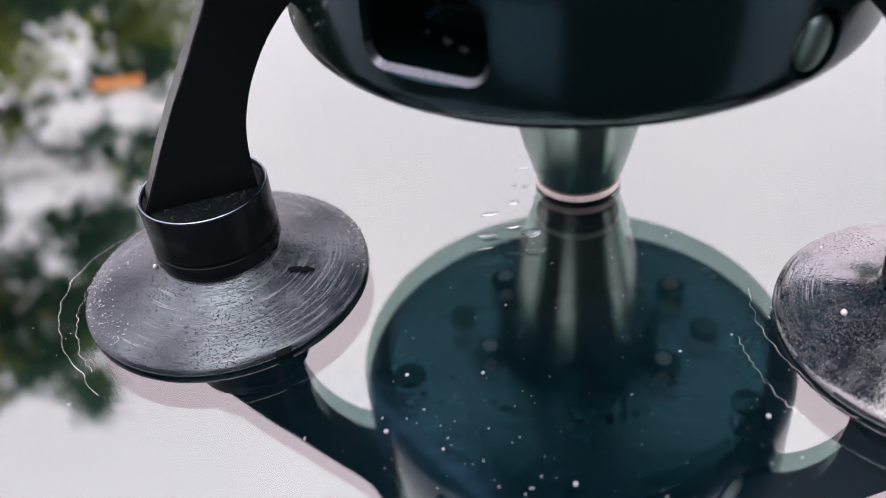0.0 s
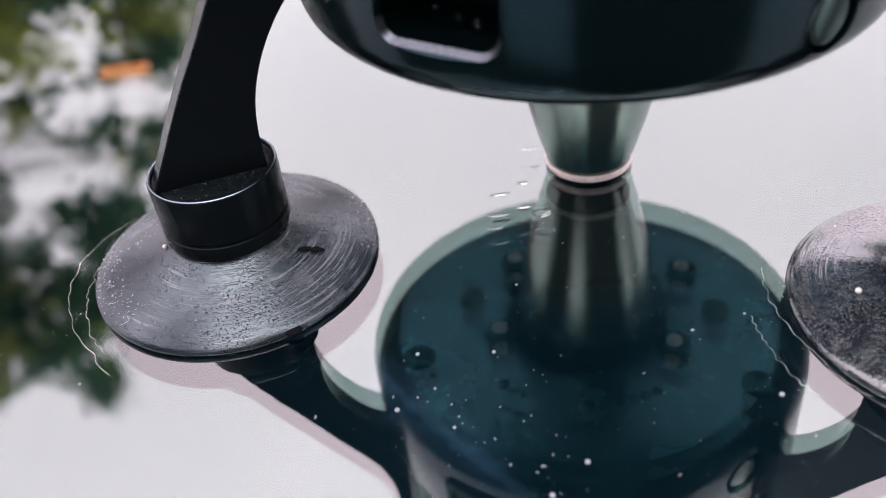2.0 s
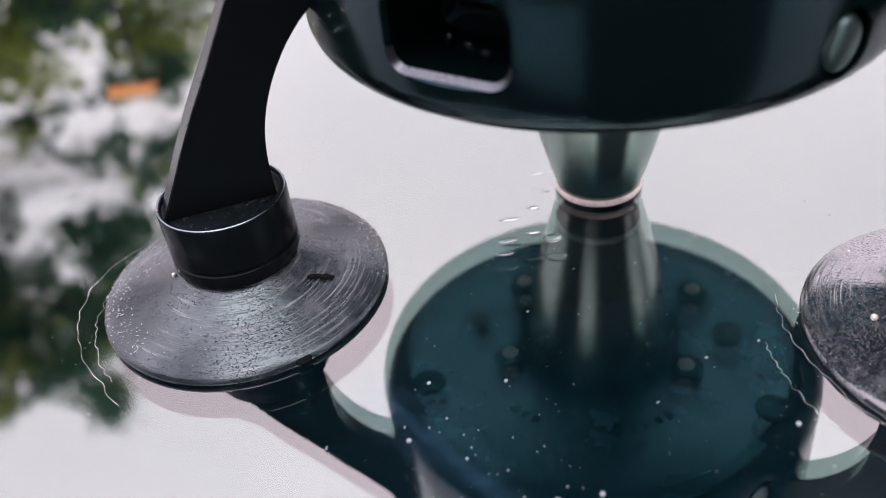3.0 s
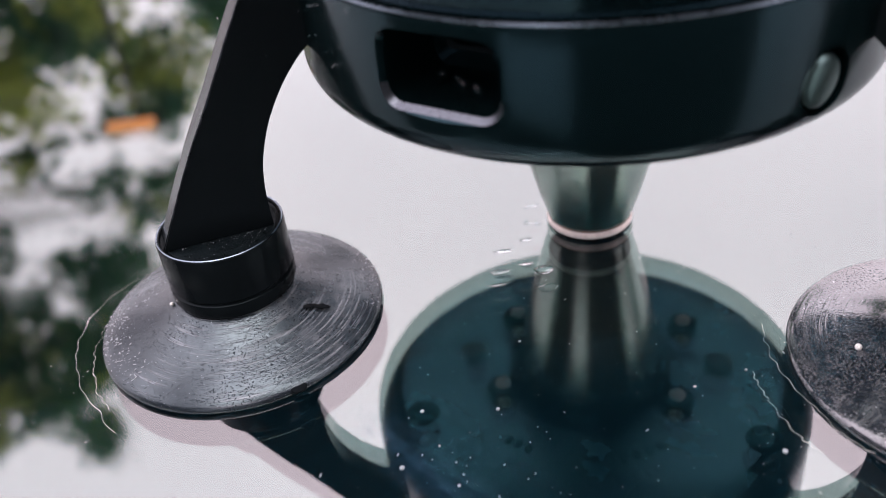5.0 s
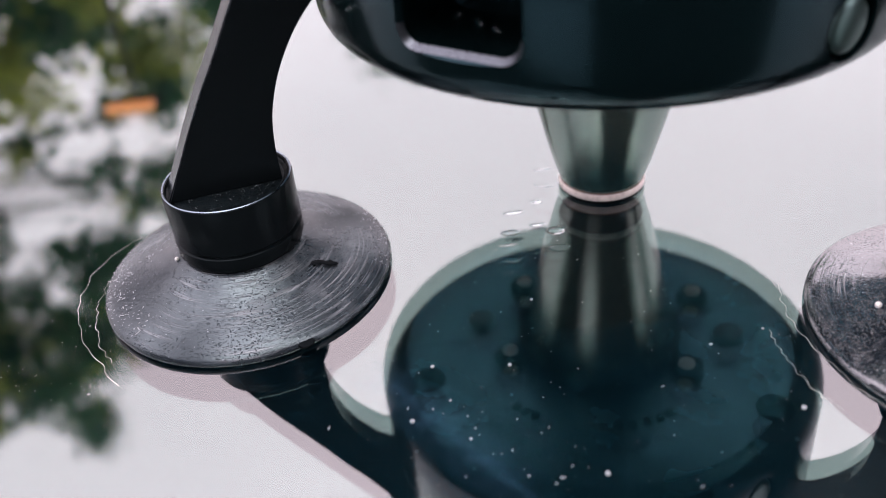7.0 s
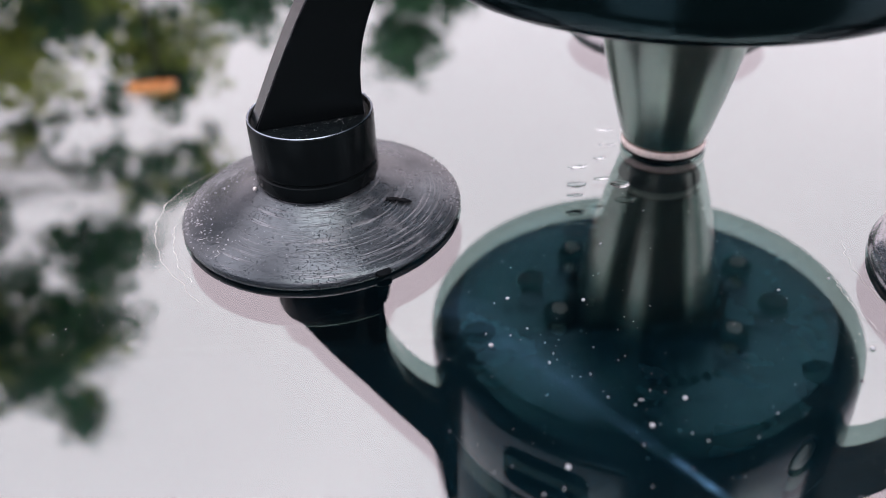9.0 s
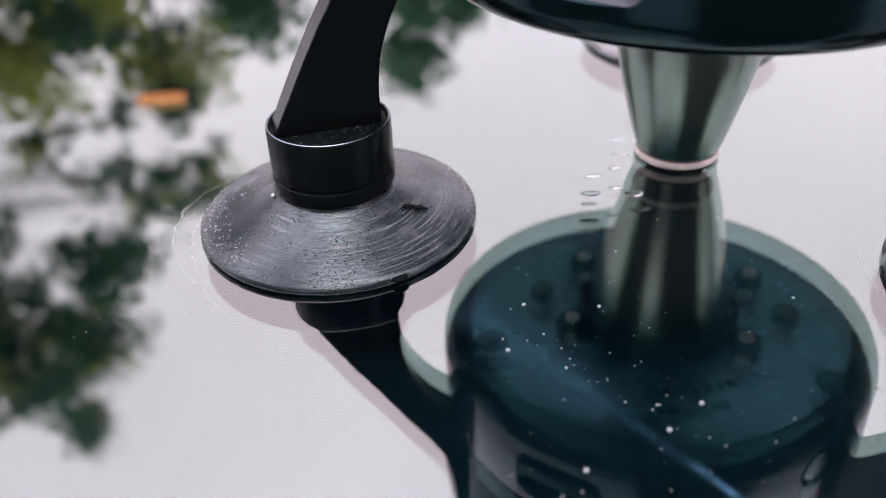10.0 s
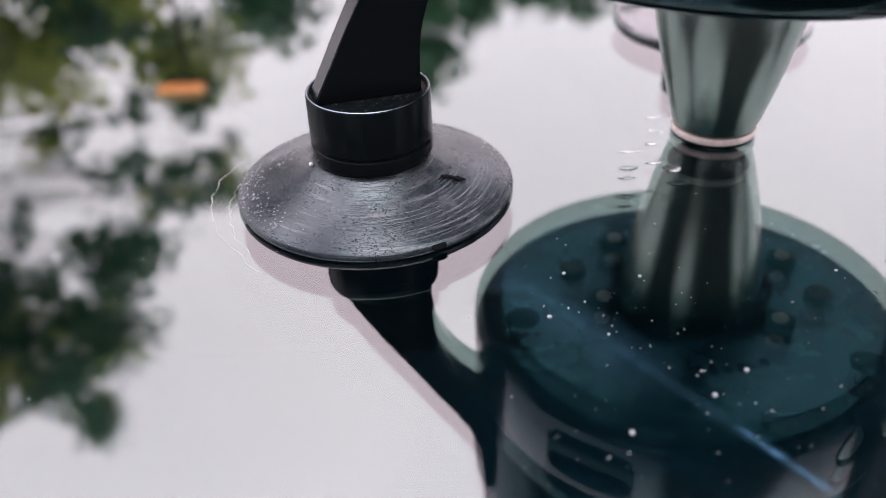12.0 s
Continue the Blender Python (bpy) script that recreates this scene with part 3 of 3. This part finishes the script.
def droplet(x, y, w, d, h):
    bm = bmesh.new()
    bmesh.ops.create_uvsphere(bm, u_segments=24, v_segments=12, radius=1.0)
    for v in bm.verts:
        v.co = Vector((x + v.co.x * w * (1 + 0.12 * math.sin(3 * v.co.y)), y + v.co.y * d, max(v.co.z, -0.05) * h * 0.7 + 0.004))
    tagged(link("water_droplet", bm, DROP), "flat clear water droplet on the glass", "droplet", "droplets on the glass")


def smear(start, end, half, most, z, colour=(0.13, 0.37, 0.62)):
    """A straight wipe mark from start to end on the glass."""
    p, q = Vector((*start, z)), Vector((*end, z))
    length = (q - p).length
    bm = bmesh.new()
    rows = [[bm.verts.new((half * u, length * (k / 12 - 0.5), 0)) for u in (-1, 0, 1)] for k in range(13)]
    for a, b in zip(rows, rows[1:]):
        for k in (0, 1):
            bm.faces.new((a[k], a[k + 1], b[k + 1], b[k]))
    ob = tagged(link("smear", bm, smear_material("bluish_smear", colour, half, length, most), smooth=False), "faint bluish wipe smear across the glass", "smear", kind="stuff")
    ob.location = (p + q) * 0.5 * CM
    ob.rotation_euler.z = math.atan2(q.y - p.y, q.x - p.x) - math.pi / 2


def collar_grit():
    """Pale grains lying on the sunk top of the collar, in front of the arm."""
    r = random.Random(6)
    bm = bmesh.new()
    u = Vector((math.cos(radians(13.6)), math.sin(radians(13.6)), 0))
    v = Vector((u.y, -u.x, 0))
    c = Vector((CUPS[0][0], CUPS[0][1], 2.02))
    for k in range(70):
        p = c + u * r.uniform(-0.75, 0.8) + v * (0.36 + 0.5 * r.random() ** 2)
        if (p - c).length < 0.93:
            q = r.uniform(0.004, 0.010)
            bmesh.ops.create_icosphere(bm, subdivisions=1, radius=q, matrix=Matrix.Translation(p))
    tagged(link("collar_grit", bm, DUST), "pale grains lying on the collar's top", "grit", kind="stuff")


def cup_marks():
    bm = bmesh.new()
    for x, y, z, q in ((-2.97, 11.62, 0.76, 0.042), (8.567, 8.531, 0.541, 0.055)):
        bmesh.ops.create_icosphere(bm, subdivisions=2, radius=q, matrix=Matrix.Translation((x, y, z)))
    tagged(link("white_grains", bm, SALT), "two small white grains lying on the suction cups", "grit", kind="stuff")
    bm = bmesh.new()
    r = random.Random(1)
    for k in range(16):
        t = k / 15
        m = Matrix.Translation((-0.44 + 0.36 * t, 11.31 + 0.05 * t + r.uniform(-0.04, 0.04), 0.575 - 0.11 * t)) @ Matrix.Rotation(0.3, 4, "Y") @ Matrix.Diagonal((1.2, 0.9, 0.18, 1))
        bmesh.ops.create_icosphere(bm, subdivisions=2, radius=r.uniform(0.03, 0.075), matrix=m)
    tagged(link("tar_smudge", bm, TAR), "small black tar smudge stuck on the worn suction cup", "smudge")


def residue():
    """Flecks of dried residue clinging to the worn cup near its rim, and pale glints."""
    r = random.Random(14)
    bm = bmesh.new()
    # The flecks from -12 to 32 degrees stand for glints on the wet rim.
    for lo, hi, inner, outer, count in ((168, 226, 2.1, 2.66, 190), (-12, 32, 2.3, 2.66, 80), (35, 75, 1.3, 2.2, 20), (150, 175, 1.5, 2.1, 25)):
        for k in range(count):
            a, q = radians(r.uniform(lo, hi)), inner + (outer - inner) * r.random() ** 0.6
            z = next(z0 + (z1 - z0) * (q - r0) / (r1 - r0) for (r0, z0), (r1, z1) in zip(CUP, CUP[1:]) if r0 <= q <= r1)
            y = q * math.sin(a)
            size = 0.004 + 0.011 * r.random() ** 2
            m = Matrix.Translation((CUPS[0][0] + q * math.cos(a), CUPS[0][1] + y, z + 0.001)) @ Matrix.Rotation(r.uniform(0, 3.1), 4, "Z") @ Matrix.Diagonal((size * r.uniform(1, 6), size, size * 0.35, 1))
            bmesh.ops.create_icosphere(bm, subdivisions=1, radius=1.0, matrix=m)
    tagged(link("residue_and_glints", bm, RESIDUE_GLINT), "pale flecks of dried residue and painted rim glints on the worn suction cup", "residue", kind="stuff")


def beads():
    """Small water beads on the drum and inside the port."""
    r = random.Random(3)
    bm = bmesh.new()
    for k in range(26):
        p = radial(r.uniform(-168, -139), 5.105, r.uniform(5.0, 6.5)) + Vector((AX, AY, 0))
        bmesh.ops.create_icosphere(bm, subdivisions=2, radius=r.uniform(0.008, 0.026), matrix=Matrix.Translation(p))
    for k in range(5):
        p = radial(-128.2 + r.uniform(-8, 8), r.uniform(4.1, 4.8), 5.15) + Vector((AX, AY, 0))
        bmesh.ops.create_icosphere(bm, subdivisions=2, radius=r.uniform(0.03, 0.05), matrix=Matrix.Translation(p))
    for k in range(14):
        p = radial(TURNS[0], REACHES[TURNS[0]] - r.uniform(0.5, 1.6), r.uniform(4.3, 6.6), 0.34) + Vector((AX, AY, 0))
        bmesh.ops.create_icosphere(bm, subdivisions=2, radius=r.uniform(0.006, 0.016), matrix=Matrix.Translation(p))
    tagged(link("water_beads", bm, DROP), "tiny water beads on the black drum and arm", "water", kind="stuff")


specks()
CUPS = [(AX + REACHES[a] * math.cos(radians(a)), AY + REACHES[a] * math.sin(radians(a))) for a in TURNS]
water_line("water_edge", CUPS[0], (146, 236), lambda t: 2.95 + 0.27 * min(1, t * 4) + 0.2 * max(0, t - 0.85) / 0.15, "thin pale water edge squeezed out round a suction cup", 3)
water_line("water_edge", CUPS[0], (170, 226), lambda t: 2.72 + 0.38 * t, "thin pale water edge squeezed out round a suction cup", 5)
water_line("water_edge", CUPS[1], (152, 216), lambda t: 3.12 - 0.36 * min(1, t * 1.7), "thin pale water edge beside a suction cup", 9)
water_line("water_edge", CUPS[1], (174, 207), lambda t: 3.36 - 0.04 * t, "thin pale water edge beside a suction cup", 7)
for spot in DROPS:
    droplet(*spot)
smear((0.18, 9.3), (2.76, 5.94), 0.62, 0.045, 0.004)
smear((0.38, 9.1), (4.03, 4.3), 0.16, 0.04, 0.006)
smear((3.29, 5.3), (4.27, 3.94), 0.09, 0.24, 0.008)
collar_grit()
cup_marks()
residue()
beads()


# ---- trees and lamp, mirrored in the glass ----
def tree(base, trunk_top, clumps, mats, label, leaf=0.07, per=120, seed=1):
    """A tapered trunk, a limb to each clump, and a crown of single leaves; metres."""
    rng = np.random.default_rng(seed)
    root = tagged(new("tree"), label, "tree")
    root.location = base
    b = Vector(base)
    bm = tube(smooth_line([(0, 0, 0), (0.06, 0.03, trunk_top * 0.4), (-0.05, 0.0, trunk_top)], 5), lambda t: 0.15 * (1 - 0.85 * t), 10)
    for c, _ in clumps:
        e = Vector(c) - b
        s = Vector((0, 0, min(trunk_top * 0.97, e.z - 0.25 - 0.5 * rng.random())))
        m = s.lerp(e, 0.5) + Vector((0, 0, 0.12 + 0.2 * rng.random()))
        tube(smooth_line([s, m, e], 4), lambda t: 0.009 * (1 - 0.8 * t), 5, bm)
    bmesh.ops.scale(bm, vec=(100, 100, 100), verts=bm.verts)
    part("trunk", bm, BARK, root, "brown trunk with spreading limbs")
    for i, mat in enumerate(mats):
        verts, faces = [], []
        for k, (c, r) in enumerate(clumps):
            if k % len(mats) != i:
                continue
            n = int(per * (r / 0.4) ** 2)
            p = rng.normal(size=(n, 3)) * r * np.array([0.44, 0.44, 0.34]) + np.array(c) - np.array(base)
            for q in p:
                a, d = rng.normal(size=3), rng.normal(size=3)
                a /= np.linalg.norm(a)
                d = np.cross(a, d)
                d /= np.linalg.norm(d)
                size = leaf * (0.7 + 0.7 * rng.random())
                j = len(verts)
                nrm = np.cross(a, d) * size * 0.12
                verts += [q - a * size, q + d * size * 0.45 + nrm, q + a * size, q - d * size * 0.45 + nrm]
                faces += [(j, j + 1, j + 2), (j, j + 2, j + 3)]
        me = bpy.data.meshes.new("crown")
        me.from_pydata([tuple(v) for v in verts], [], faces)
        me.materials.append(mat)
        ob = new("crown", me)
        ob.parent = root
        tagged(ob, "loose leafy crown with gaps")


def heading(az, el, d):
    """A place d metres off over the ground, at that bearing from y and that height in degrees."""
    return (d * math.sin(radians(az)), d * math.cos(radians(az)), d * math.tan(radians(el)))


rng = random.Random(12)


def crown(az, el, count, d, size, inside=lambda az, el: True):
    """Clump places inside a field of bearings and heights."""
    out = []
    while len(out) < count:
        a, e = rng.uniform(*az), rng.uniform(*el)
        if inside(a, e):
            out.append((heading(a, e, d + rng.uniform(-1.2, 1.2)), size * rng.uniform(0.6, 1.3)))
    return out


# a dense dark mass, a drooping tip and a looser layer with many gaps
near = crown((-43, -22), (30.2, 40.6), 92, 6.5, 0.25, lambda a, e: a < -23.5 - 0.42 * (e - 31.6) and (a > -31.5 or e < 37.6))
near += crown((-19.5, -15.2), (24.5, 29), 11, 6.5, 0.18) + crown((-30.6, -28), (39, 41.3), 7, 6.5, 0.2)
near += crown((-36, -15.5), (21.5, 30), 62, 6.5, 0.14, lambda a, e: a < -15.8 - 0.6 * max(0, e - 27))
tree((*heading(-52, 0, 6.6)[:2], -0.95), 2.6, near, (LEAF, LEAF, LEAF, LEAF, LEAF_OLIVE), "broad green tree with loose crown beside the yard", 0.054, 215, 3)
olive = crown((-31, -15.5), (9, 20.4), 40, 8.0, 0.38)
tree((*heading(-24, 0, 8.2)[:2], -0.95), 1.2, olive, (LEAF_OLIVE, LEAF_OLIVE, LEAF), "olive-green tree behind the broad green tree", 0.08, 130, 9)
far = crown((-13.5, -9.8), (11, 20.5), 11, 9.0, 0.4) + crown((-3, 2.6), (11, 23), 17, 9.0, 0.36, lambda a, e: e < 23.6 - 0.9 * abs(a + 0.5)) + crown((2, 10), (10, 18.3), 12, 9.0, 0.36)
tree((*heading(-4, 0, 9.2)[:2], -0.95), 1.6, far, (LEAF,), "smaller green tree standing further off", 0.09, 150, 5)


def garden_lamp():
    """A slim lamp beside the car whose warm head shows before the leaves."""
    root = tagged(new("garden_lamp"), "slim dark garden lamp with a warm orange glowing head", "garden lamp")
    head_at = Vector((-0.243, 0.71, 0.229))
    root.location = (head_at.x, head_at.y, -0.95)
    h = (head_at.z + 0.95) * 100
    part("pole", tube([(0, 3.2, 0), (0, 3.2, h * 0.5), (0, 3.2, h + 0.6)], lambda t: 0.5 - 0.3 * t, 10), MATT_DARK, root, "thin dark steel pole")
    head = part("lamp_head", box(-2.25, 2.25, -0.5, 3.4, h + 0.26, h + 0.5, 0.08), MATT_DARK, root, "flat dark lamp head")
    part("lens", box(-2.1, 2.1, -0.4, 0.9, h - 0.14, h + 0.24, 0.1), GLOW, head, "glowing orange lens")


garden_lamp()
